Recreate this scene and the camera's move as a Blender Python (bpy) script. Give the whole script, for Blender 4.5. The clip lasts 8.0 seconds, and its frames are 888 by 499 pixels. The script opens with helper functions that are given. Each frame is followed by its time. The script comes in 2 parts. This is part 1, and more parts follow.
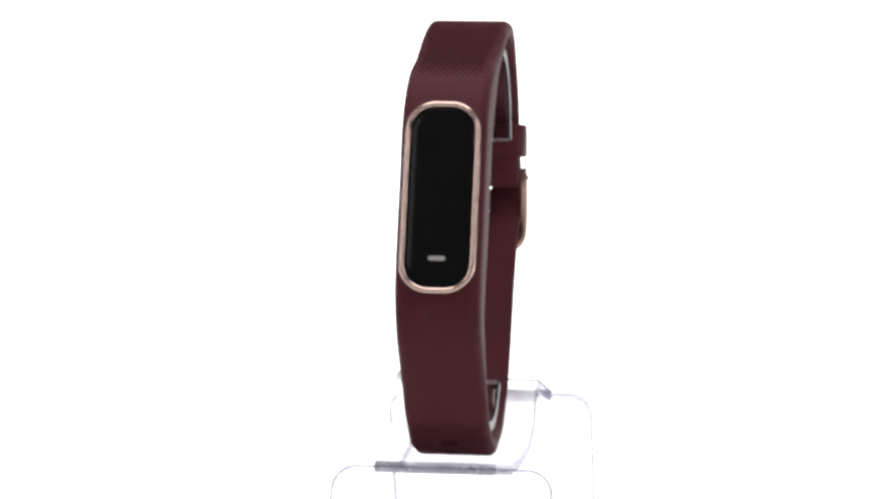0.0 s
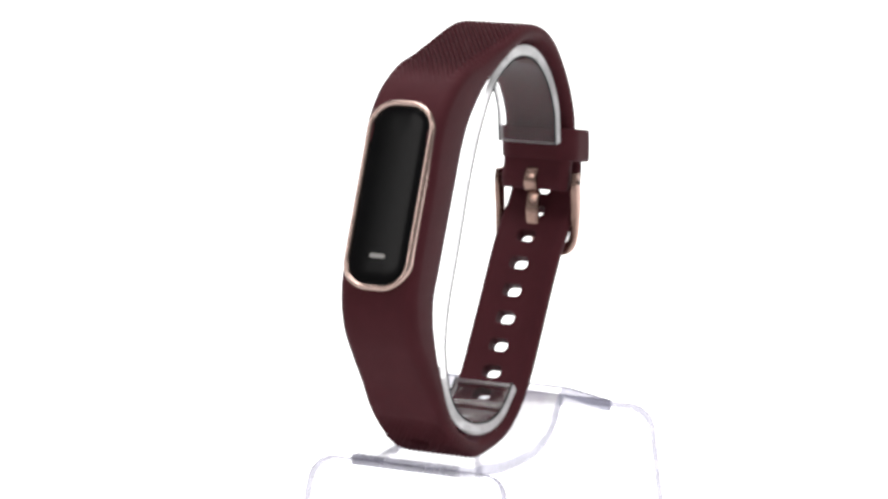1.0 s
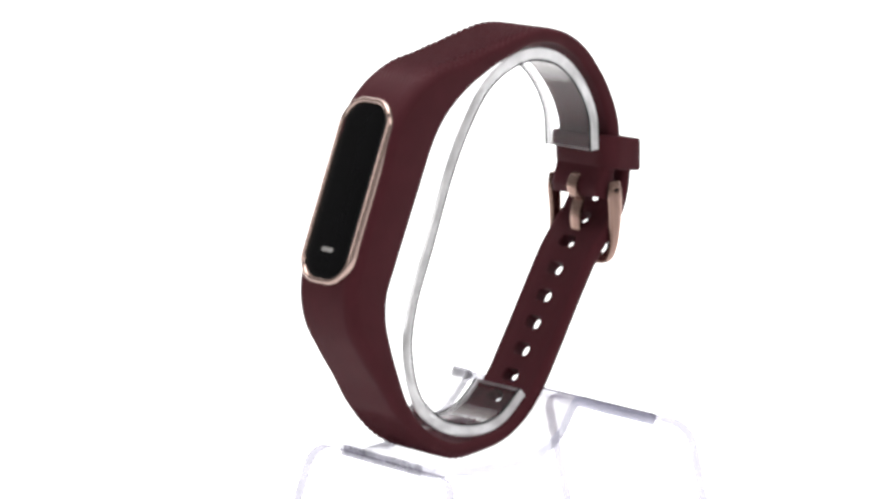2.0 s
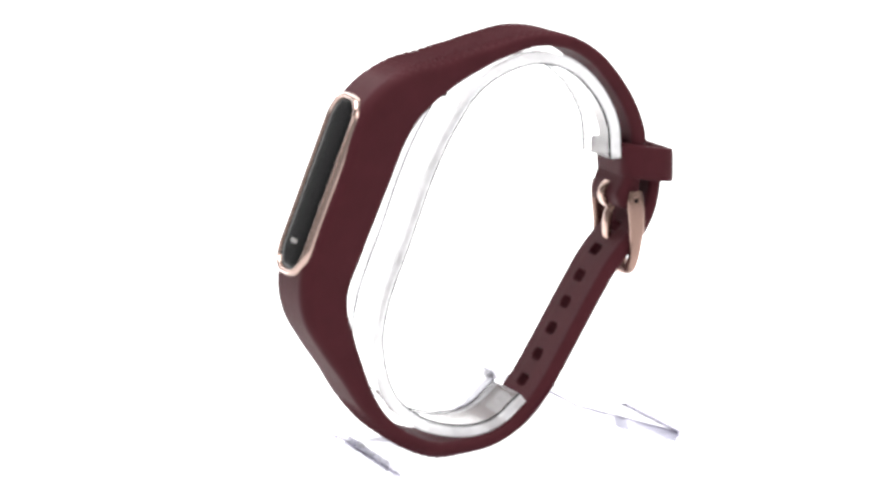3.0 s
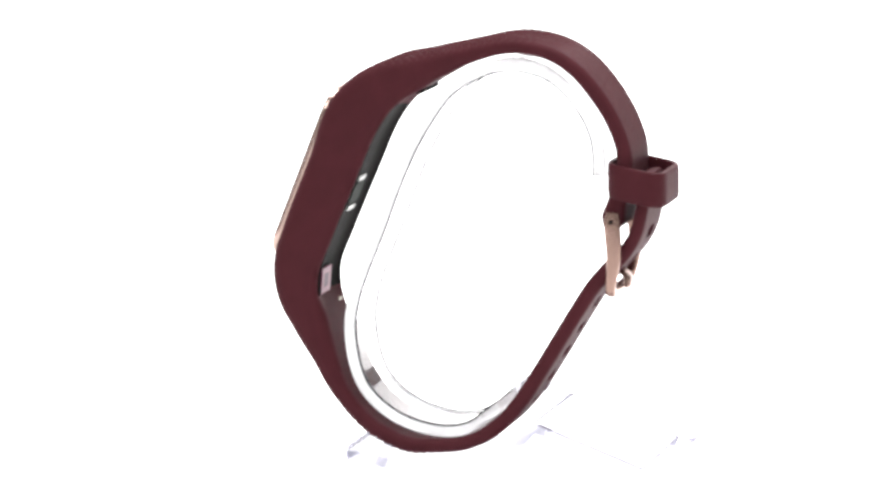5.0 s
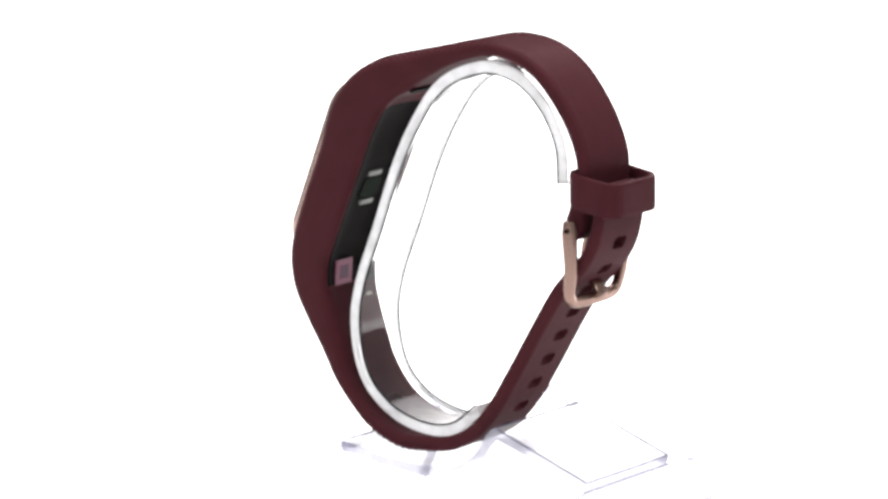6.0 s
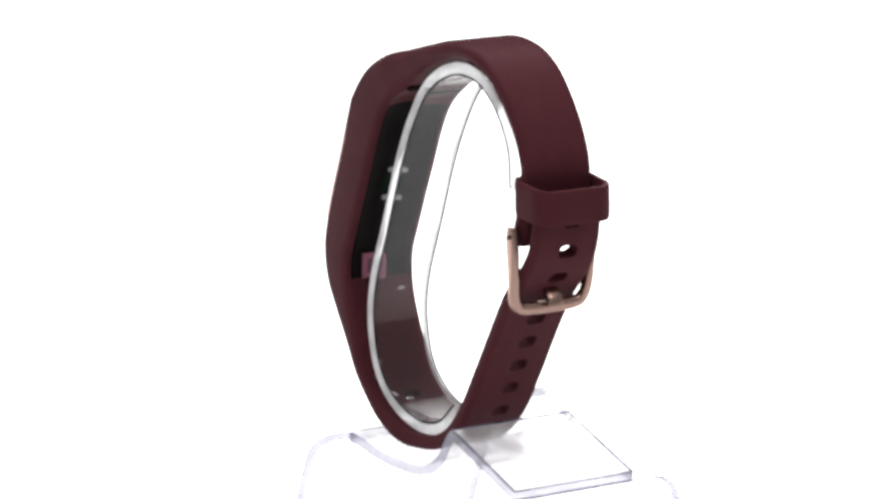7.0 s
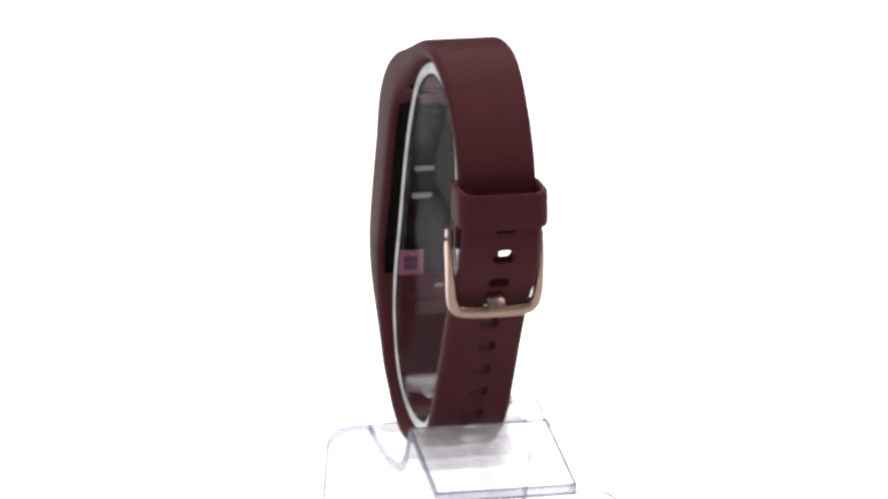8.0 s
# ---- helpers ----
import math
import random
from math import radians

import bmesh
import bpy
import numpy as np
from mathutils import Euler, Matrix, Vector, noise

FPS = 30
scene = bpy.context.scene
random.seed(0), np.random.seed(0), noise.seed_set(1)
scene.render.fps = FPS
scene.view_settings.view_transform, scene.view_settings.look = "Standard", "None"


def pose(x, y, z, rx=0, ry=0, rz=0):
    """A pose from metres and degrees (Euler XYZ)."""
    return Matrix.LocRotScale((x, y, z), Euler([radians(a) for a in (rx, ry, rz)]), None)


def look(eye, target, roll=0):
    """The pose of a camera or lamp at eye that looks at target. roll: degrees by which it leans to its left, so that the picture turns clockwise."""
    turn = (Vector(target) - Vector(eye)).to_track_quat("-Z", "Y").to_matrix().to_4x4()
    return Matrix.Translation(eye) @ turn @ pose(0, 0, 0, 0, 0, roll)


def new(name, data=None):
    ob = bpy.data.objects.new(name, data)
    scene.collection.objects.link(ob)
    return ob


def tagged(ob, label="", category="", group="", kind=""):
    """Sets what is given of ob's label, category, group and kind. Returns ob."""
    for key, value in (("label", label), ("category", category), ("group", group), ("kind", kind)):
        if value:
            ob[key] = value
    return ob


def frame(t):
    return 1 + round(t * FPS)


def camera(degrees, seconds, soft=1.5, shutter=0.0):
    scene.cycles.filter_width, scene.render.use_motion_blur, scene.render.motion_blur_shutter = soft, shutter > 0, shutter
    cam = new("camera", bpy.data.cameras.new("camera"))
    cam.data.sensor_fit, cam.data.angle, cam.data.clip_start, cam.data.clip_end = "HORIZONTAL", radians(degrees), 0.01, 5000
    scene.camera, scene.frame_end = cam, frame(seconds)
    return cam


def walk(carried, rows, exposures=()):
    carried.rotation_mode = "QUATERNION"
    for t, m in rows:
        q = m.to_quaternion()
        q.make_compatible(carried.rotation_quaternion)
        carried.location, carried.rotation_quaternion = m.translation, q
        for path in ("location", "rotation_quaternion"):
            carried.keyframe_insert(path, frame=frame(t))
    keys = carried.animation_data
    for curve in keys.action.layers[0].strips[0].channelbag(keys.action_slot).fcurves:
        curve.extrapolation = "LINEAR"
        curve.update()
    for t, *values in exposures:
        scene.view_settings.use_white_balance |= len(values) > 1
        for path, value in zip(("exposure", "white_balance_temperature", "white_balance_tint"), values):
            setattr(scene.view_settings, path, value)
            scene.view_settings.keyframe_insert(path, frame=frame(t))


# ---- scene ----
# A fitness band on a clear acrylic stand, turning on a table in a white studio.
# Lengths of the small things are in millimetres (MM), heights from the axis zero.
MM = 0.001
LIFT = 165.0          # height of the band's own zero over the table
EYE = (-0.00183, -0.610, 0.18484)
cam = camera(14.789, 8.0, soft=3.1)
TILT = math.radians(10.672)
AIM = (EYE[0], EYE[1] + math.cos(TILT), EYE[2] - math.sin(TILT))
walk(cam, [(0.0, look(EYE, AIM, -0.535)), (8.0, look(EYE, AIM, -0.535))], [(0, 0.28), (1.5, 0.3), (3.5, 0.9), (4.5, 1.0), (6.2, 0.5), (8, 0.24)])

# ---------------------------------------------------------------- light
world = bpy.data.worlds.new("studio_air")
scene.world = world
world.use_nodes = True
world.node_tree.nodes["Background"].inputs["Color"].default_value = (1.0, 0.99, 0.985, 1)
world.node_tree.nodes["Background"].inputs["Strength"].default_value = 0.22


def softbox(name, eye, target, sx, sy, watts, color=(1, 0.985, 0.965)):
    data = bpy.data.lights.new(name, "AREA")
    data.shape, data.size, data.size_y, data.energy, data.color = "RECTANGLE", sx, sy, watts, color
    ob = new(name, data)
    ob.matrix_world = look(eye, target)
    return ob


CENTRE = (0, 0, 0.075)
softbox("softbox_key", (-0.60, -0.50, 0.62), CENTRE, 0.26, 0.42, 1.0)
softbox("softbox_fill", (0.62, -0.46, 0.62), CENTRE, 0.30, 0.42, 1.1)
softbox("softbox_top", (0.0, 0.05, 0.95), CENTRE, 0.8, 0.6, 6.5)


# ---------------------------------------------------------------- materials
def material(name, base, rough, metal=0.0):
    m = bpy.data.materials.new(name)
    m.use_nodes = True
    b = m.node_tree.nodes["Principled BSDF"]
    b.inputs["Base Color"].default_value = (*base, 1)
    b.inputs["Roughness"].default_value = rough
    b.inputs["Metallic"].default_value = metal
    return m, m.node_tree, b


def grain(tree, b, base, spread, scale, fine, bump, rough=None):
    """Colour at two scales, a fine relief, and uneven gloss."""
    n, l = tree.nodes, tree.links
    co = n.new("ShaderNodeTexCoord")
    big, small = n.new("ShaderNodeTexNoise"), n.new("ShaderNodeTexNoise")
    big.inputs["Scale"].default_value, small.inputs["Scale"].default_value = scale, fine
    big.inputs["Detail"].default_value = 3
    for tex in (big, small):
        l.new(co.outputs["Object"], tex.inputs["Vector"])
    mix = n.new("ShaderNodeMix")
    mix.data_type = "RGBA"
    mix.inputs["A"].default_value = (*[c * (1 - spread) for c in base], 1)
    mix.inputs["B"].default_value = (*[c * (1 + spread) for c in base], 1)
    l.new(big.outputs["Fac"], mix.inputs["Factor"])
    l.new(mix.outputs["Result"], b.inputs["Base Color"])
    bp = n.new("ShaderNodeBump")
    bp.inputs["Strength"].default_value, bp.inputs["Distance"].default_value = bump, 0.0001
    l.new(small.outputs["Fac"], bp.inputs["Height"])
    l.new(bp.outputs["Normal"], b.inputs["Normal"])
    if rough:
        mr = n.new("ShaderNodeMapRange")
        mr.inputs["To Min"].default_value, mr.inputs["To Max"].default_value = rough
        l.new(small.outputs["Fac"], mr.inputs["Value"])
        l.new(mr.outputs["Result"], b.inputs["Roughness"])


SILICONE, tree, b = material("maroon_silicone", (0.0675, 0.0145, 0.0200), 0.5)
grain(tree, b, (0.0675, 0.0145, 0.0200), 0.14, 220, 9000, 0.25, (0.55, 0.72))
b.inputs["Specular IOR Level"].default_value = 0.1
b.inputs["Sheen Weight"].default_value = 0.03
b.inputs["Sheen Roughness"].default_value = 0.4
ROSE, tree, b = material("rose_gold", (0.38, 0.25, 0.21), 0.24, 1.0)
grain(tree, b, (0.38, 0.25, 0.21), 0.05, 400, 6000, 0.08, (0.18, 0.32))
# the bezel's copy of the rose gold: lighter base colour, smoother surface
BRIGHT, tree, b = material("pale_rose_gold", (0.60, 0.44, 0.39), 0.16, 1.0)
grain(tree, b, (0.60, 0.44, 0.39), 0.04, 400, 6000, 0.05, (0.12, 0.2))
GLASS, tree, b = material("black_display_glass", (0.004, 0.004, 0.0045), 0.06)
b.inputs["IOR"].default_value = 1.32
b.inputs["Specular IOR Level"].default_value = 0.18
grain(tree, b, (0.004, 0.004, 0.0045), 0.3, 150, 900, 0.0, (0.15, 0.2))
BLACK, tree, b = material("black_plastic", (0.006, 0.004, 0.0042), 0.6)
grain(tree, b, (0.006, 0.004, 0.0042), 0.2, 300, 7000, 0.2, (0.5, 0.7))
b.inputs["Specular IOR Level"].default_value = 0.03
STEEL, tree, b = material("steel", (0.30, 0.26, 0.22), 0.3, 1.0)
LENS, tree, b = material("sensor_window", (0.24, 0.25, 0.23), 0.25)
grain(tree, b, (0.24, 0.25, 0.23), 0.1, 900, 5000, 0.1)
GREEN, tree, b = material("green_sensor_glass", (0.004, 0.010, 0.006), 0.5)
b.inputs["Specular IOR Level"].default_value = 0.03
PINK, tree, b = material("pink_sticker", (0.27, 0.080, 0.135), 0.45)
grain(tree, b, (0.27, 0.080, 0.135), 0.08, 600, 6000, 0.1)
PURPLE, tree, b = material("purple_print", (0.10, 0.022, 0.06), 0.5)
GREY, tree, b = material("grey_print", (0.30, 0.29, 0.28), 0.4)

ACRYLIC, tree, b = material("clear_acrylic", (0.985, 0.985, 1.0), 0.02)
b.inputs["Transmission Weight"].default_value = 1.0
b.inputs["IOR"].default_value = 1.36


def clear_sheet(name, tint, body, share, rough):
    """Thin clear sheet: light passes straight through, with a share of surface gloss or matt colour."""
    m = bpy.data.materials.new(name)
    m.use_nodes = True
    n, l = m.node_tree.nodes, m.node_tree.links
    n.remove(n["Principled BSDF"])
    clear, mix = n.new("ShaderNodeBsdfTransparent"), n.new("ShaderNodeMixShader")
    clear.inputs["Color"].default_value = (*tint, 1)
    if rough is None:
        skin = n.new("ShaderNodeBsdfDiffuse")
    else:
        skin = n.new("ShaderNodeBsdfGlossy")
        skin.inputs["Roughness"].default_value = rough
    skin.inputs["Color"].default_value = (*body, 1)
    co, tex, mr = n.new("ShaderNodeTexCoord"), n.new("ShaderNodeTexNoise"), n.new("ShaderNodeMapRange")
    tex.inputs["Scale"].default_value = 260
    mr.inputs["To Min"].default_value, mr.inputs["To Max"].default_value = share * 0.55, share * 1.45
    l.new(co.outputs["Object"], tex.inputs["Vector"])
    l.new(tex.outputs["Fac"], mr.inputs["Value"])
    l.new(mr.outputs["Result"], mix.inputs["Fac"])
    l.new(clear.outputs["BSDF"], mix.inputs[1])
    l.new(skin.outputs["BSDF"], mix.inputs[2])
    l.new(mix.outputs["Shader"], n["Material Output"].inputs["Surface"])
    return m


SHEET = clear_sheet("thin_clear_acrylic_sheet", (0.985, 0.983, 0.995), (1, 1, 1), 0.09, 0.05)
# EDGE, RIM and LEG_EDGE: the grey of inner reflections is put into the tint
EDGE = clear_sheet("tinted_sheet_edge", (0.76, 0.75, 0.81), (0.38, 0.39, 0.47), 0.48, None)
# white gloss share added to imitate refraction that whitens the clear saddle
VEIL = clear_sheet("veiled_acrylic_sheet", (0.98, 0.978, 0.99), (1.0, 1.0, 1.0), 0.34, 0.3)
RIM = clear_sheet("pale_sheet_rim", (0.86, 0.86, 0.88), (0.7, 0.7, 0.74), 0.3, None)
LEG_EDGE = clear_sheet("dark_tinted_sheet_edge", (0.57, 0.56, 0.62), (0.30, 0.29, 0.36), 0.4, None)
# cuff edges: nearly clear, with a large share of matt white
CUFF_EDGE = clear_sheet("white_acrylic_edge", (0.90, 0.898, 0.91), (0.98, 0.98, 1.0), 0.62, None)

# dark tint for rods that imitate refraction along the cuff's edges
DARK_ROD = clear_sheet("dark_refraction_line", (0.20, 0.20, 0.21), (0.12, 0.12, 0.13), 0.3, None)

TABLE, tree, b = material("white_laminate", (0.8, 0.8, 0.8), 0.5)
grain(tree, b, (0.8, 0.8, 0.8), 0.02, 6, 900, 0.1, (0.45, 0.6))
WHITE, tree, b = material("glowing_white_paper", (0.82, 0.82, 0.82), 0.8)
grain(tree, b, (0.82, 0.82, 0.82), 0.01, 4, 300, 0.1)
# emission stands in for the light that whitens the backdrop
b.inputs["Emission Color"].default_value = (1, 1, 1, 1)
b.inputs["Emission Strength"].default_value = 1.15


# ---------------------------------------------------------------- mesh tools
def mesh_object(name, verts, faces, mat, parent=None, smooth=True, label=""):
    me = bpy.data.meshes.new(name)
    me.from_pydata([tuple(v) for v in verts], [], faces)
    me.validate()
    me.update()
    bm = bmesh.new()
    bm.from_mesh(me)
    bmesh.ops.recalc_face_normals(bm, faces=bm.faces)
    bm.to_mesh(me)
    bm.free()
    me.materials.append(mat)
    if smooth:
        me.polygons.foreach_set("use_smooth", [True] * len(me.polygons))
        me.set_sharp_from_angle(angle=radians(40))
    ob = new(name, me)
    if parent:
        ob.parent = parent
    return tagged(ob, label)


def spline(ctrl, step):
    """A smooth path through control rows, resampled at an even step of its first two columns' arc length."""
    P = np.array(ctrl, float)
    P = np.vstack([2 * P[0] - P[1], P, 2 * P[-1] - P[-2]])
    out = []
    for i in range(1, len(P) - 2):
        p0, p1, p2, p3 = P[i - 1:i + 3]
        t = np.linspace(0, 1, 40, endpoint=False)[:, None]
        d1 = max(np.linalg.norm((p1 - p0)[:2]), 1e-6) ** 0.5
        d2 = max(np.linalg.norm((p2 - p1)[:2]), 1e-6) ** 0.5
        d3 = max(np.linalg.norm((p3 - p2)[:2]), 1e-6) ** 0.5
        m1 = d2 * ((p1 - p0) / d1 - (p2 - p0) / (d1 + d2) + (p2 - p1) / d2)
        m2 = d2 * ((p2 - p1) / d2 - (p3 - p1) / (d2 + d3) + (p3 - p2) / d3)
        out.append((2 * p1 - 2 * p2 + m1 + m2) * t ** 3 + (-3 * p1 + 3 * p2 - 2 * m1 - m2) * t ** 2 + m1 * t + p1)
    out = np.vstack(out + [P[-2][None]])
    s = np.concatenate([[0], np.cumsum(np.linalg.norm(np.diff(out[:, :2], axis=0), axis=1))])
    grid = np.linspace(0, s[-1], int(s[-1] / step) + 1) if np.isscalar(step) else step(s[-1])
    return grid, np.stack([np.interp(grid, s, out[:, k]) for k in range(out.shape[1])], 1)


def ramp(x, a, b):
    k = np.clip((x - a) / (b - a), 0, 1)
    return k * k * (3 - 2 * k)


def frame_of(path):
    """Tangents and outward normals of a path in the x-z plane."""
    t = np.gradient(path, axis=0)
    t /= np.linalg.norm(t, axis=1)[:, None]
    return t, np.stack([t[:, 1], -t[:, 0]], 1)


def strip(name, path, thick, half, radius, mat, parent, faces_out=24, faces_in=12, relief=None, s=None, label="", dish=None, edge=None):
    """A strip of rounded section laid along a path in the x-z plane: thick across it, half = half its width in y."""
    t, n = frame_of(path)
    arc = 6
    rows = []
    for i in range(len(path)):
        h, w, r = thick[i] / 2, half[i], min(radius[i], thick[i] / 2 * 0.98)
        sec = [(h, y) for y in np.linspace(-(w - r), w - r, faces_out)]
        sec += [(h - r + r * math.cos(a), w - r + r * math.sin(a)) for a in np.linspace(0, math.pi / 2, arc)[1:]]
        sec += [(-h + r - r * math.sin(a), w - r + r * math.cos(a)) for a in np.linspace(0, math.pi / 2, arc)]
        sec += [(-h, y) for y in np.linspace(w - r, -(w - r), faces_in)[1:]]
        sec += [(-h + r - r * math.cos(a), -(w - r) - r * math.sin(a)) for a in np.linspace(0, math.pi / 2, arc)[1:]]
        sec += [(h - r + r * math.sin(a), -(w - r) - r * math.cos(a)) for a in np.linspace(0, math.pi / 2, arc)[:-1]]
        sec = np.array(sec)
        if dish is not None:
            side = np.ones(len(sec)) if thick[i] < 1 else sec[:, 0] < 0
            sec[:, 0] += side * dish[i] * np.clip(1 - np.abs(sec[:, 1] / 7.0) ** 3.5, 0, 1)
        if relief is not None:
            sec[:, 0] += np.where(sec[:, 0] > 0, relief(s[i], sec[:, 1], w), 0)
        p = np.empty((len(sec), 3))
        p[:, 0] = path[i, 0] + n[i, 0] * sec[:, 0]
        p[:, 1] = sec[:, 1]
        p[:, 2] = path[i, 1] + n[i, 1] * sec[:, 0] + LIFT
        rows.append(p)
    m = len(rows[0])
    verts = np.vstack(rows) * MM
    faces = [(i * m + k, i * m + (k + 1) % m, (i + 1) * m + (k + 1) % m, (i + 1) * m + k)
             for i in range(len(rows) - 1) for k in range(m)]
    faces += [tuple(range(m)), tuple(range((len(rows) - 1) * m, len(rows) * m))]
    ob = mesh_object(name, verts, faces, mat, parent, label=label)
    if edge:
        ob.data.materials.append(edge)
        side = [faces_out - 1 <= k < faces_out + 2 * arc - 2 or k >= faces_out + 2 * arc + faces_in - 3 for k in range(m)]
        flags = side * (len(rows) - 1) + [True, True]
        ob.data.polygons.foreach_set("material_index", [int(f) for f in flags])
    return ob


def sweep(name, pts, wide, deep, axis, mat, parent, closed=False, n=14, power=2.6, label=""):
    """A bar of rounded section along 3D points: wide along axis, deep across it."""
    P = np.array(pts, float)
    t = np.roll(P, -1, 0) - np.roll(P, 1, 0) if closed else np.gradient(P, axis=0)
    t /= np.linalg.norm(t, axis=1)[:, None]
    A = np.array(axis, float)[None] - t * (t @ np.array(axis, float))[:, None]
    A /= np.linalg.norm(A, axis=1)[:, None]
    B = np.cross(t, A)
    wide, deep = np.broadcast_to(wide, len(P)), np.broadcast_to(deep, len(P))
    ang = np.arange(n) * 2 * math.pi / n
    ca = np.sign(np.cos(ang)) * np.abs(np.cos(ang)) ** (2 / power)
    sa = np.sign(np.sin(ang)) * np.abs(np.sin(ang)) ** (2 / power)
    verts = (P[:, None] + A[:, None] * (ca[None] * wide[:, None] / 2)[..., None] + B[:, None] * (sa[None] * deep[:, None] / 2)[..., None]).reshape(-1, 3)
    verts[:, 2] += LIFT
    k = len(P)
    faces = [(i * n + j, i * n + (j + 1) % n, (i + 1) % k * n + (j + 1) % n, (i + 1) % k * n + j)
             for i in range(k if closed else k - 1) for j in range(n)]
    if not closed:
        faces += [tuple(range(n)), tuple(range((k - 1) * n, k * n))]
    return mesh_object(name, verts * MM, faces, mat, parent, label=label)


def rounded_rect(a, b, r, n=8):
    """Points round a rectangle of half sizes a, b with corner radius r."""
    out = []
    for cx, cy, a0 in ((a - r, b - r, 0), (-a + r, b - r, 90), (-a + r, -b + r, 180), (a - r, -b + r, 270)):
        out += [(cx + r * math.cos(radians(a0 + k * 90 / n)), cy + r * math.sin(radians(a0 + k * 90 / n))) for k in range(n + 1)]
    return np.array(out)


def slab(name, outline, place, low, high, bevel, mat, parent, label="", edge=None):
    """A plate from a convex outline of (u, v): place(u, v, h) gives the point in space; its upper and lower rims are rounded."""
    c = outline.mean(0)
    prof = [(low, bevel), (low + bevel * 0.4, bevel * 0.25), (low + bevel, 0.0), (high - bevel, 0.0), (high - bevel * 0.4, bevel * 0.25), (high, bevel), (high, bevel * 1.15)]
    m = len(outline)
    d = outline - c
    verts = []
    for h, inset in prof:
        k = 1 - inset / np.maximum(np.linalg.norm(d, axis=1), 1e-6)
        verts += [place(u, v, h) for u, v in c + d * k[:, None]]
    faces = [(i * m + j, i * m + (j + 1) % m, (i + 1) * m + (j + 1) % m, (i + 1) * m + j) for i in range(len(prof) - 1) for j in range(m)]
    faces += [tuple(range(m)), tuple(range((len(prof) - 1) * m, len(prof) * m))]
    verts = np.array(verts)
    verts[:, 2] += LIFT
    ob = mesh_object(name, verts * MM, faces, mat, parent, label=label)
    if edge:
        ob.data.materials.append(edge)
        ob.data.polygons.foreach_set("material_index", [1] * (len(prof) - 2) * m + [0] * (m + 2))
    return ob


def evenly(pts, step):
    """Points at an even step round a closed outline."""
    P = np.vstack([pts, pts[:1]])
    s = np.concatenate([[0], np.cumsum(np.linalg.norm(np.diff(P, axis=0), axis=1))])
    g = np.linspace(0, s[-1], int(s[-1] / step), endpoint=False)
    return np.stack([np.interp(g, s, P[:, k]) for k in range(P.shape[1])], 1)


# ---------------------------------------------------------------- the studio
def sweep_sheet(name, prof, half, mat, label, category):
    """A sheet of paper drawn across x along a profile of (y, z), 8 mm thick."""
    verts = [(x, y, z) for y, z in prof for x in (-half, half)]
    verts += [(x, y + 0.004, z - 0.008) for y, z in prof for x in (-half, half)]
    k = len(prof)
    faces = [(2 * i, 2 * i + 1, 2 * i + 3, 2 * i + 2) for i in range(k - 1)]
    faces += [(2 * k + 2 * i, 2 * k + 2 * i + 2, 2 * k + 2 * i + 3, 2 * k + 2 * i + 1) for i in range(k - 1)]
    faces += [(2 * i + e, 2 * i + 2 + e, 2 * k + 2 * i + 2 + e, 2 * k + 2 * i + e) for i in range(k - 1) for e in (0, 1)]
    faces += [(0, 1, 2 * k + 1, 2 * k), (2 * k - 2, 2 * k - 1, 4 * k - 1, 4 * k - 2)]
    tagged(mesh_object(name, verts, faces, mat), label, category, kind="structure")


def studio():
    """A white table, and behind it a white sheet, glowing by emission, that curves up into the backdrop."""
    sweep_sheet("ground", [(-0.5, 0.0), (-0.2, 0.0), (0.085, 0.0)], 0.62, TABLE, "matt white table top under the stand", "table top")
    curve = [(0.5 + 0.4 * math.sin(a), 0.4 - 0.4 * math.cos(a)) for a in np.linspace(0.1, math.pi / 2, 12)]
    sweep_sheet("backdrop", [(0.088, 0.0), (0.5, 0.0)] + curve + [(0.9, 1.3)], 0.62, WHITE, "seamless white backdrop with a glow of its own", "backdrop")


studio()

# ---------------------------------------------------------------- the acrylic stand
stand = tagged(new("display_stand"), "clear acrylic display stand with a curved saddle on bent legs", "display stand")


def plain(ctrl, step, thick, half, radius, name, mat, parent, label="", edge=None):
    s, p = spline(ctrl, step)
    k = len(p)
    return strip(name, p, np.full(k, thick), np.full(k, half), np.full(k, radius), mat, parent, 10, 10, label=label, edge=edge)


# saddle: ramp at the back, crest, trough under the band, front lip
plain([(39.8, -131.2), (30, -127.8), (22.5, -125.0), (19.8, -124.4), (18.0, -126.2), (15.6, -129.6), (10.5, -132.6), (2, -133.4), (-6, -133.0), (-12, -132.0), (-15.6, -131.8)], 0.4, 2.0, 12.5, 0.35, "saddle", VEIL, stand, edge=EDGE)
# the saddle's one raised side: it sweeps up out of the trough beside the strap and joins the ramp
sweep("saddle_wing", [(-14.5, 10.1, -131.6), (-8, 10.1, -131.1), (-2, 10.1, -129.9), (3.2, 10.1, -127.9), (7.5, 10.2, -125.0), (10.2, 10.3, -122.4), (11.6, 10.3, -121.0)], 4.6, 1.4, (0, 1, 0), VEIL, stand, n=16, power=8)
sweep("wing_rim", [(-15.5, 7.6, -131.6), (-8, 7.6, -130.9), (-2, 7.6, -129.7), (3.2, 7.7, -127.7), (7.5, 7.8, -124.8), (11.6, 7.9, -120.8)], 0.5, 1.5, (0, 1, 0), RIM, stand, n=12, power=8, label="pale polished rim")
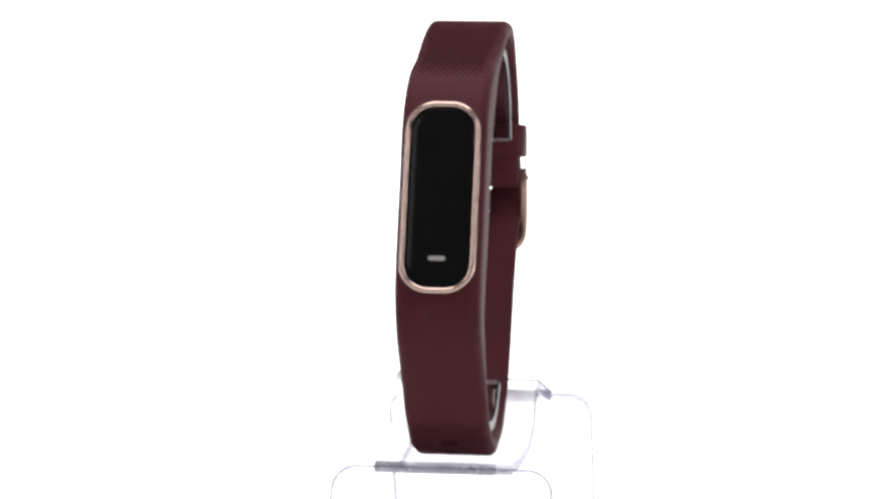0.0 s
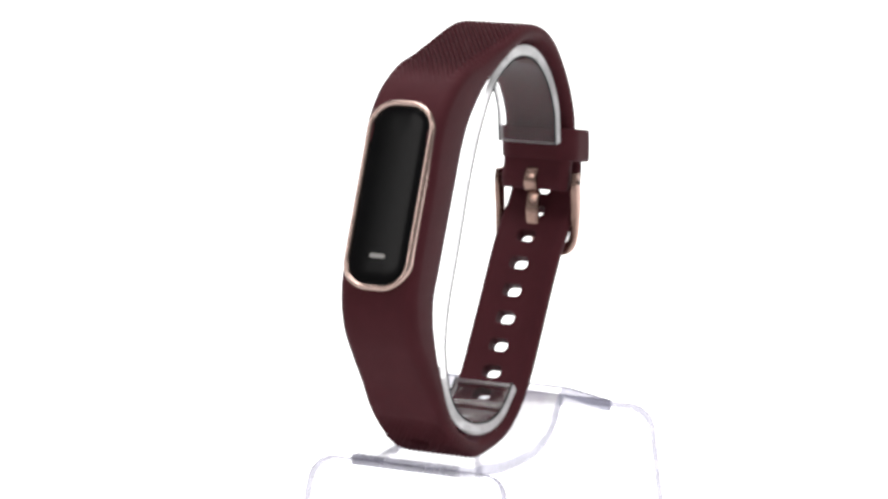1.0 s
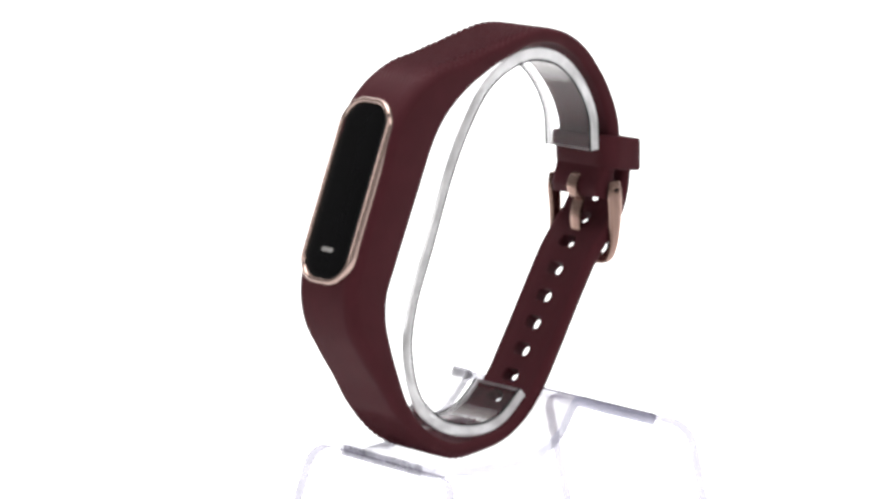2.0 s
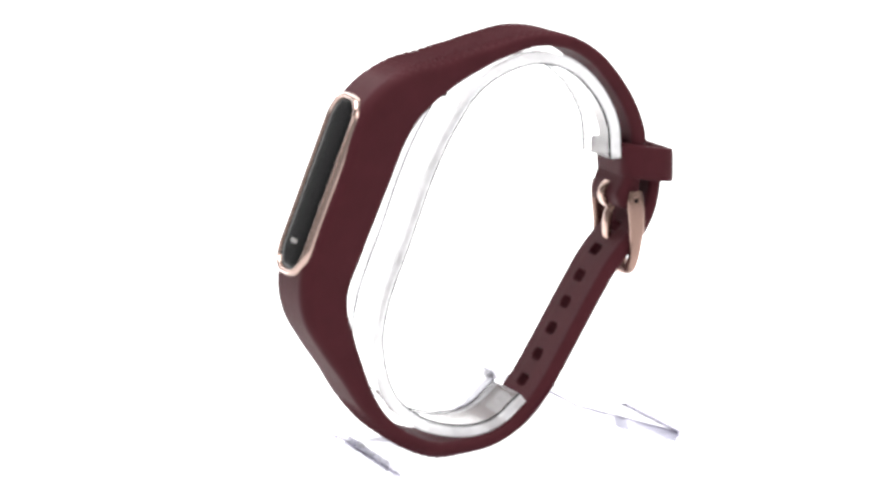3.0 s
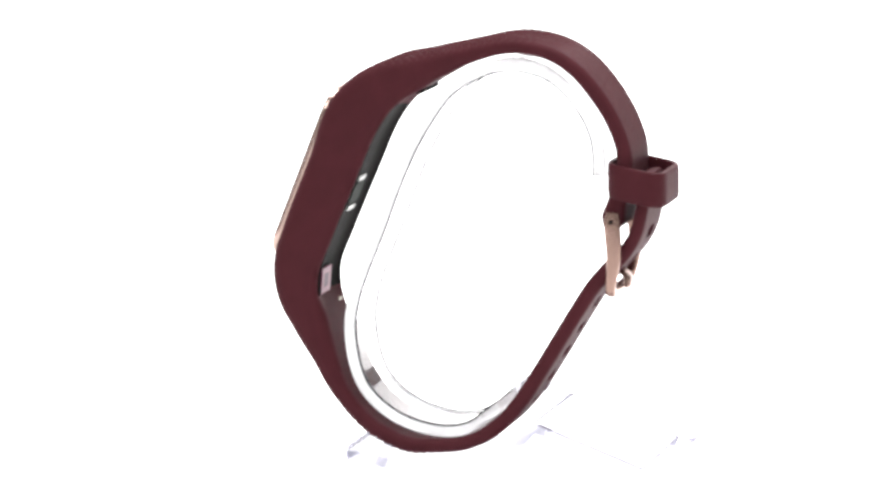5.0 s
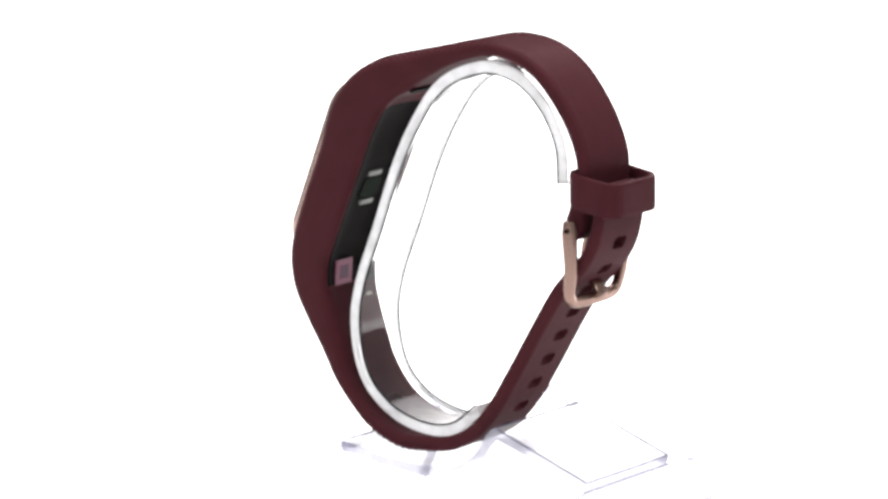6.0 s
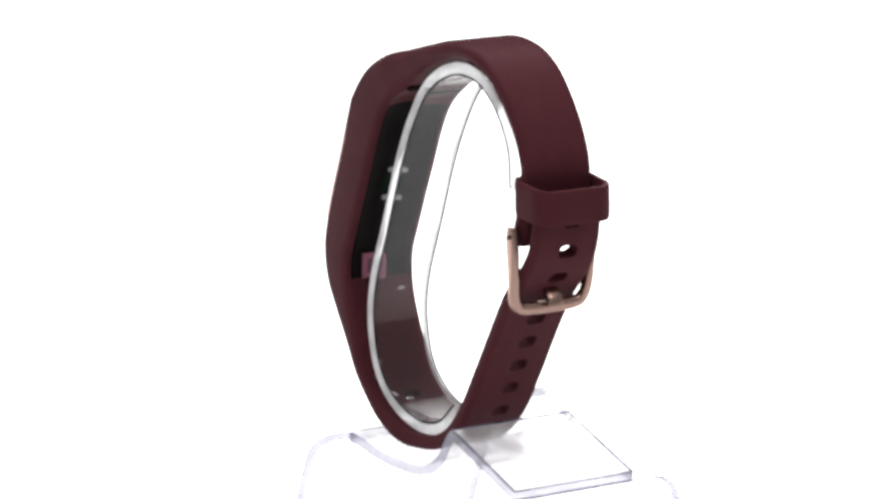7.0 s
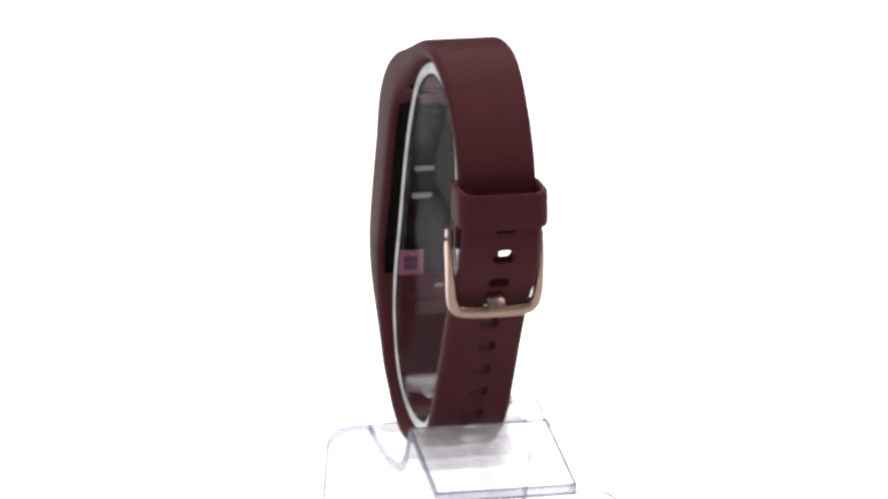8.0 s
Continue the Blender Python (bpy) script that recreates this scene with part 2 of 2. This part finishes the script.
sweep("saddle_ear", [(11.9, 10.3, -121.3), (14.6, 10.3, -122.3), (17, 10.3, -123.3), (20.4, 10.3, -124.6)], 5.0, 1.8, (0, 1, 0), SHEET, stand, n=16, power=8)
sweep("ear_rim", [(11.6, 12.95, -121.3), (16, 12.95, -123.0), (20.4, 12.95, -124.6)], 0.4, 1.9, (0, 1, 0), RIM, stand, n=12, power=8, label="pale polished rim")
sweep("ear_end", [(11.5, 7.9, -121.1), (11.5, 10.3, -121.1), (11.5, 12.7, -121.1)], 0.5, 1.7, (1, 0, 0), RIM, stand, n=12, power=8, label="pale polished end")

# grey rods added for reflections along the ramp's edges, and the bar along the front lip
for y in (-12.4, 12.4):
    sweep("ramp_edge_line", [(20.6, y, -123.5), (30, y, -126.7), (39.8, y, -130.1)], 0.35, 0.35, (0, 1, 0), LEG_EDGE, stand, n=8, power=3, label="added grey rod imitating reflection along the ramp's edge")
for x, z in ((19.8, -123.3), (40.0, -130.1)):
    sweep("ramp_edge_line", [(x, y, z) for y in (-12.4, 0, 12.4)], 0.35, 0.35, (1, 0, 0), LEG_EDGE, stand, n=8, power=3, label="added grey rod imitating reflection along the ramp's edge")
sweep("lip_bar", [(-16.1, y, -131.7) for y in (-9.5, 1, 12.4)], 0.9, 2.1, (1, 0, 0), RIM, stand, n=16, power=8, label="lavender polished front lip")


def leg(top, foot):
    """A leaning panel with rounded upper corners."""
    top, foot = np.array(top), np.array(foot)
    run = np.linalg.norm(foot - top)
    d = (foot - top) / run

    def place(u, v, h):
        q = top + d * (u + run / 2) + np.array((d[1], -d[0])) * h
        return (q[0], v, q[1])
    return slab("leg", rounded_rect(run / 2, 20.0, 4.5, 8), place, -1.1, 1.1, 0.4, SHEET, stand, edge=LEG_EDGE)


leg((-16.6, -131.4), (-30.5, -164.6))
leg((41.6, -131.0), (50.0, -164.6))

# ---------------------------------------------------------------- the acrylic cuff inside the band
CUFF = [(30.2, -79.4), (29.6, -72.5), (26.0, -65.8), (20.5, -61.3), (14.0, -60.0), (7.5, -61.6), (2.4, -64.9), (-2.4, -71.3), (-6.4, -78.8), (-11.4, -91.4), (-15.9, -103.0), (-16.9, -110.3), (-14.6, -119.7), (-8.6, -125.2), (0.0, -127.5), (6.0, -126.5), (11.5, -122.3)]
cuff = new("acrylic_cuff")
plain(CUFF, 0.5, 2.0, 6.0, 0.3, "cuff_strip", ACRYLIC, cuff, edge=CUFF_EDGE)


def refraction_line(side, h, part_of):
    """An added dark rod that imitates refraction along one edge of the cuff, h off its middle line."""
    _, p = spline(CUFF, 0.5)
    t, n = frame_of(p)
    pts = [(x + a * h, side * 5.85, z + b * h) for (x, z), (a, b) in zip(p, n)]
    sweep("refraction_rod", pts, 0.42, 0.36, (0, 1, 0), DARK_ROD, part_of, n=6, power=2, label="added dark rod imitating refraction along the edge")


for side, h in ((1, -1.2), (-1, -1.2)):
    refraction_line(side, h, cuff)
tagged(cuff, "clear acrylic C-shaped cuff holding the band open", "bracelet holder")

# ---------------------------------------------------------------- the band
band = tagged(new("fitness_band"), "maroon silicone fitness band with rose gold bezel, buckled closed", "fitness band")

# rows of x, z, thickness, half width, edge radius, from the buckle end over the top, the case, the underside, to the tail
BAND = [(32.0, -88.7, 2.4, 6.7, 1.1), (32.4, -87.0, 4.2, 6.9, 1.9), (33.2, -84.0, 3.5, 6.9, 1.5), (34.6, -78.5, 2.9, 6.9, 1.2), (34.6, -75.0, 2.8, 6.9, 1.2), (32.7, -69.6, 2.7, 6.9, 1.1),
        (29.2, -64.2, 2.7, 7.0, 1.1), (25.4, -60.2, 2.6, 7.2, 1.1), (20.5, -57.5, 2.5, 7.4, 1.1), (13.7, -56.7, 2.7, 7.5, 1.2), (6.1, -58.5, 3.3, 7.6, 1.3),
        (1.1, -60.2, 4.5, 7.5, 1.6), (-3.3, -61.9, 6.0, 7.5, 2.0), (-8.1, -64.0, 8.2, 7.6, 1.9), (-12.3, -66.9, 10.2, 7.6, 2.1), (-15.6, -71.0, 11.1, 7.6, 2.1),
        (-19.0, -79.3, 10.5, 7.6, 2.1), (-24.3, -91.8, 10.2, 7.6, 2.1), (-26.5, -98.1, 9.9, 7.55, 2.3), (-26.4, -103.2, 9.0, 7.5, 2.3),
        (-24.6, -108.5, 7.0, 7.5, 2.2), (-21.8, -114.6, 4.8, 7.5, 1.8), (-19.2, -120.0, 3.5, 7.5, 1.4), (-15.7, -124.4, 2.7, 7.4, 1.1),
        (-12.2, -127.3, 2.6, 7.5, 1.1), (-6.2, -129.9, 2.6, 7.4, 1.1), (-0.9, -130.1, 2.6, 7.2, 1.1), (5.3, -129.2, 2.6, 7.1, 1.1),
        (10.6, -126.3, 2.7, 7.0, 1.1)]
TAIL = [(15.1, -121.4, 2.8, 7.1, 1.1), (19.0, -115.4, 2.8, 7.1, 1.1), (22.8, -109.1, 2.8, 7.05, 1.1), (25.9, -104.0, 2.8, 7.05, 1.1), (29.3, -98.8, 2.8, 7.1, 1.1),
        (32.1, -95.6, 2.8, 7.15, 1.1), (34.9, -92.6, 2.6, 7.15, 1.1), (36.8, -89.2, 2.4, 7.0, 1.1), (38.0, -84.0, 2.3, 6.7, 1.0), (38.2, -80.6, 2.2, 5.8, 1.0),
        (38.0, -79.0, 1.9, 4.2, 0.9)]


def strap_grid(total):
    """Fine steps where the strap is textured, wide ones elsewhere."""
    out, s = [0.0], 0.0
    while s < total - 0.2:
        fine = 8 < s < 74 or 120 < s < 158
        s += 0.1 if fine else 0.5
        out.append(min(s, total))
    return np.array(out)


def relief(s, y, w):
    """Slanting ribs broken into small scales, which fade out beside the case."""
    top, low = ramp(s, 8, 12) * (1 - ramp(s, 64, 73)), ramp(s, 129, 138) * (1 - ramp(s, 146, 157))
    gain = (top + low) * (0.08 + 0.92 * ramp(s, 33, 50))
    if gain <= 0:
        return np.zeros_like(y)
    rib = np.abs(np.sin(math.pi * (s + 1.5 * y) / 1.45)) ** 0.8
    cross = np.abs(np.sin(math.pi * (s - 1.5 * y) / 1.45)) ** 0.8
    inner = np.clip((w - np.abs(y) - 0.2) / 0.8, 0.3, 1)
    return inner * gain * 0.9 * (rib * (0.6 + 0.4 * cross) - 0.45)


def hole_cutter(path, at, vent):
    """Rounded slots through the tail, one round each of its places."""
    bm = bmesh.new()
    s = np.concatenate([[0], np.cumsum(np.linalg.norm(np.diff(path, axis=0), axis=1))])
    t, n = frame_of(path)
    for place in at + [vent]:
        ring = rounded_rect(0.95, 1.9, 0.8, 4) if place == vent else rounded_rect(1.25, 1.9, 0.95, 4)
        c = np.array([np.interp(place, s, path[:, k]) for k in (0, 1)])
        tt = np.array([np.interp(place, s, t[:, k]) for k in (0, 1)])
        nn = np.array([np.interp(place, s, n[:, k]) for k in (0, 1)])
        ends = []
        for h in (-2.2, 2.2):
            ends.append([bm.verts.new(((c[0] + tt[0] * u + nn[0] * h) * MM, (v + 0.35) * MM, (c[1] + tt[1] * u + nn[1] * h + LIFT) * MM)) for u, v in ring])
        k = len(ring)
        bm.faces.new(ends[0][::-1])
        bm.faces.new(ends[1])
        for i in range(k):
            bm.faces.new((ends[0][i], ends[0][(i + 1) % k], ends[1][(i + 1) % k], ends[1][i]))
    bmesh.ops.recalc_face_normals(bm, faces=bm.faces)
    me = bpy.data.meshes.new("slots")
    bm.to_mesh(me)
    bm.free()
    return new("slots", me)


def build_strap():
    s, p = spline(BAND + TAIL, strap_grid)
    ob = strip("strap", p[:, :2], p[:, 2], p[:, 3], p[:, 4], SILICONE, band, 124, 30, relief, s,
               dish=1.5 * ramp(p[:, 2], 6.6, 9.2),
               label="matt maroon silicone strap with scaly texture")
    k = int(np.argmin(np.hypot(p[:, 0] - 25.7, p[:, 1] + 103.0)))
    cut = hole_cutter(p[:, :2], [s[k] + 1.2 + 5.5 * i for i in range(-5, 5)], 138.8)
    mod = ob.modifiers.new("slots", "BOOLEAN")
    mod.operation, mod.object, mod.solver = "DIFFERENCE", cut, "EXACT"
    done = bpy.data.meshes.new_from_object(ob.evaluated_get(bpy.context.evaluated_depsgraph_get()))
    ob.modifiers.clear()
    ob.data = done
    bpy.data.objects.remove(cut)
    return p


STRAP = build_strap()

# the case's front: u runs down the face, v across, h out of it
FACE = np.array((-25.35, -81.0))
DOWN = np.array((-0.379, -0.925))
OUT = np.array((-0.925, 0.379))


def on_face(u, v, h):
    q = FACE + DOWN * u + OUT * h
    return (q[0], v, q[1])


def face_ring(name, a, b, r, h, wide, deep, mat, parent, label=""):
    pts = [on_face(u, v, h) for u, v in evenly(rounded_rect(a, b, r, 14), 0.45)]
    return sweep(name, pts, deep, wide, (OUT[0], 0, OUT[1]), mat, parent, closed=True, n=16, label=label)


bezel = face_ring("bezel", 16.5, 6.1, 4.7, -0.2, 1.15, 2.3, BRIGHT, band, "polished rose gold bezel round the display")
def dome(name, a, b, r, low, high, drop, mat, parent, label=""):
    """A lens on the case's face: nearly flat in its middle and falling away towards its rim."""
    insets = [0.0, 0.0, 0.12, 0.3, 0.55, 0.85, 1.2, 1.7, 2.3, 3.0, 3.8, 4.6, 5.3]
    verts = []
    for i, d in enumerate(insets):
        ring = rounded_rect(a - d, b - d, max(r - d, 0.1), 14)
        k = 1 - d / b
        h = low if i == 0 else high - drop * k ** 7 - 0.14 * k ** 2
        verts += [on_face(u, v, h) for u, v in ring]
    m = len(ring)
    faces = [(i * m + j, i * m + (j + 1) % m, (i + 1) * m + (j + 1) % m, (i + 1) * m + j) for i in range(len(insets) - 1) for j in range(m)]
    faces += [tuple(range(m)), tuple(range((len(insets) - 1) * m, len(insets) * m))]
    verts = np.array(verts)
    verts[:, 2] += LIFT
    return mesh_object(name, verts * MM, faces, mat, parent, label=label)


display = dome("display", 16.2, 5.75, 4.4, -0.8, 0.85, 0.45, GLASS, band, "black glass display, switched off")
slab("touch_mark", rounded_rect(0.4, 1.5, 0.35, 4), lambda u, v, h: on_face(u + 10.9, v, h), 0.72, 0.86, 0.01, GREY, display, "small grey bar printed on glass")


# inner side of the case
IN = np.array((0.928, -0.374))
BACK = np.array((-16.9, -87.4)) - 1.6 * IN


def on_back(u, v, h):
    q = BACK + DOWN * u + IN * h
    return (q[0], v, q[1])


rows = np.flatnonzero((STRAP[:, 0] < -8.5) & (STRAP[:, 1] < -66) & (STRAP[:, 1] > -104.8))
rows = rows[::4]
_, out_n = frame_of(STRAP[:, :2])
p_back = STRAP[rows, :2] - out_n[rows] * (STRAP[rows, 2] / 2 - 0.3)[:, None]
ones = np.ones(len(rows))
back = strip("back_cover", p_back, 0.8 * ones, 6.2 * ones, 0.35 * ones, BLACK, band, 30, 30, dish=1.5 * ramp(STRAP[rows, 2], 6.6, 9.2),
             label="black sensor cover sunk into the inner side")
slab("release_slot", rounded_rect(0.5, 5.6, 0.4, 4), lambda a, c, h: (-3.4 + 0.83 * a + 0.5 * h, c, -65.3 + 0.56 * a - 0.83 * h), -0.8, 0.7, 0.2, BLACK, band, "black slot at the end of the case")
for u in (-5.0, 1.0):
    slab("sensor_window", rounded_rect(0.5, 1.9, 0.3, 4), lambda a, c, h: on_back(a + u, c, h), 0.2, 0.62, 0.02, LENS, back, "pale slotted sensor window")
slab("sensor_glass", rounded_rect(2.0, 2.6, 0.8, 5), lambda a, c, h: on_back(a - 2.0, c, h), 0.2, 0.56, 0.02, GREEN, back, "dark green optical sensor glass")
LOW = np.array((-22.90, -101.4))


def on_low(u, v, h):
    q = LOW + np.array((-0.088, -0.996)) * u + np.array((0.996, -0.088)) * h
    return (q[0], v - 1.2, q[1])


for v in (5.2,):
    slab("contact", rounded_rect(1.15, 1.15, 1.14, 6), lambda a, c, h: on_low(a + 5.2, c + v, h + 1.0), -0.3, 0.45, 0.15, STEEL, back, "small round steel charging contact")
sticker = slab("sticker", rounded_rect(2.4, 2.4, 0.1, 2), on_low, -0.2, 0.08, 0.01, PINK, band, "pink square paper sticker")
slab("sticker_print", rounded_rect(1.3, 1.3, 0.1, 2), on_low, 0.082, 0.095, 0.003, PURPLE, sticker, "dark purple printed square")

# keeper loop
ring = evenly(rounded_rect(4.75, 7.35, 2.9, 10), 0.5)
keeper = sweep("keeper", [(36.7 + a, b, -80.6 - 0.17 * a) for a, b in ring], 6.2, 1.2, (0, 0, 1), SILICONE, band, closed=True, n=16, power=5, label="maroon silicone keeper loop")


# buckle: two arms hinged on the pin, joined by a bar across the strap
def buckle():
    side = [(33.0, -8.0, -85.3), (33.0, -8.05, -87.5), (33.2, -8.05, -90), (33.3, -8.0, -93), (33.0, -7.85, -96.5), (32.6, -7.5, -98.6), (32.4, -6.6, -99.8), (32.4, -5.2, -100.1)]
    w = [2.3, 3.1, 3.0, 2.6, 2.1, 1.8, 1.8, 1.8]
    d = [1.0, 1.25, 1.3, 1.35, 1.5, 1.8, 2.1, 2.2]
    pts = side + [(32.5, y, -100.2) for y in (-2.5, 0, 2.5)] + [(x, -y, z) for x, y, z in side[::-1]]
    rows = [(x, y, z, a, b) for (x, y, z), a, b in zip(pts, w + [1.8] * 3 + w[::-1], d + [2.2] * 3 + d[::-1])]
    P = np.array(rows)
    k = np.linspace(0, len(P) - 1, 110)
    Q = np.stack([np.interp(k, np.arange(len(P)), P[:, c]) for c in range(5)], 1)
    for _ in range(8):
        Q[1:-1] = (Q[:-2] + 2 * Q[1:-1] + Q[2:]) / 4
    ob = sweep("buckle", Q[:, :3], Q[:, 3], Q[:, 4], (1, 0, 0), ROSE, band, n=18, power=3.2, label="polished rose gold buckle frame")
    for y in (-8.6, 8.6):
        sweep("hinge_pin", [(32.9, y + q, -87.0) for q in np.linspace(-0.25, 0.25, 3)], 0.8, 0.8, (1, 0, 0), BLACK, ob, n=12, power=2, label="small dark hinge pin end")
    sleeve = [(32.5 + 2.45 * math.cos(a), 0.0, -86.9 + 2.45 * math.sin(a)) for a in np.linspace(radians(95), radians(255), 12)]
    tip = [(31.3, 0, -90.4), (31.0, 0, -92.2), (31.0, 0, -94.6), (31.7, 0, -96.8), (33.0, 0, -97.2), (34.05, 0, -98.4), (34.05, 0, -99.9)]
    sweep("prong", sleeve + tip, [2.5] * 15 + [2.7, 2.9, 3.2, 3.1], 1.0, (0, 1, 0), ROSE, ob, n=16, power=5, label="rose gold buckle prong")


buckle()


# ---------------------------------------------------------------- what turns
def turn(t):
    return 82.075 - 19.568 * t - 0.1638 * t * t + 0.01838 * t ** 3


def motions():
    for thing, dy, lean in ((stand, -0.0003, 0.0), (cuff, -0.0009, 0.1), (band, -0.00093, 0.21)):
        twist = -1.2 if thing is stand else 0.0
        walk(thing, [(t, pose(0, 0, 0, 0, 0, turn(t) + twist) @ pose(-0.00099, dy, 0, lean)) for t in (0, 1, 2, 3, 4, 5, 6, 7, 8)])


motions()
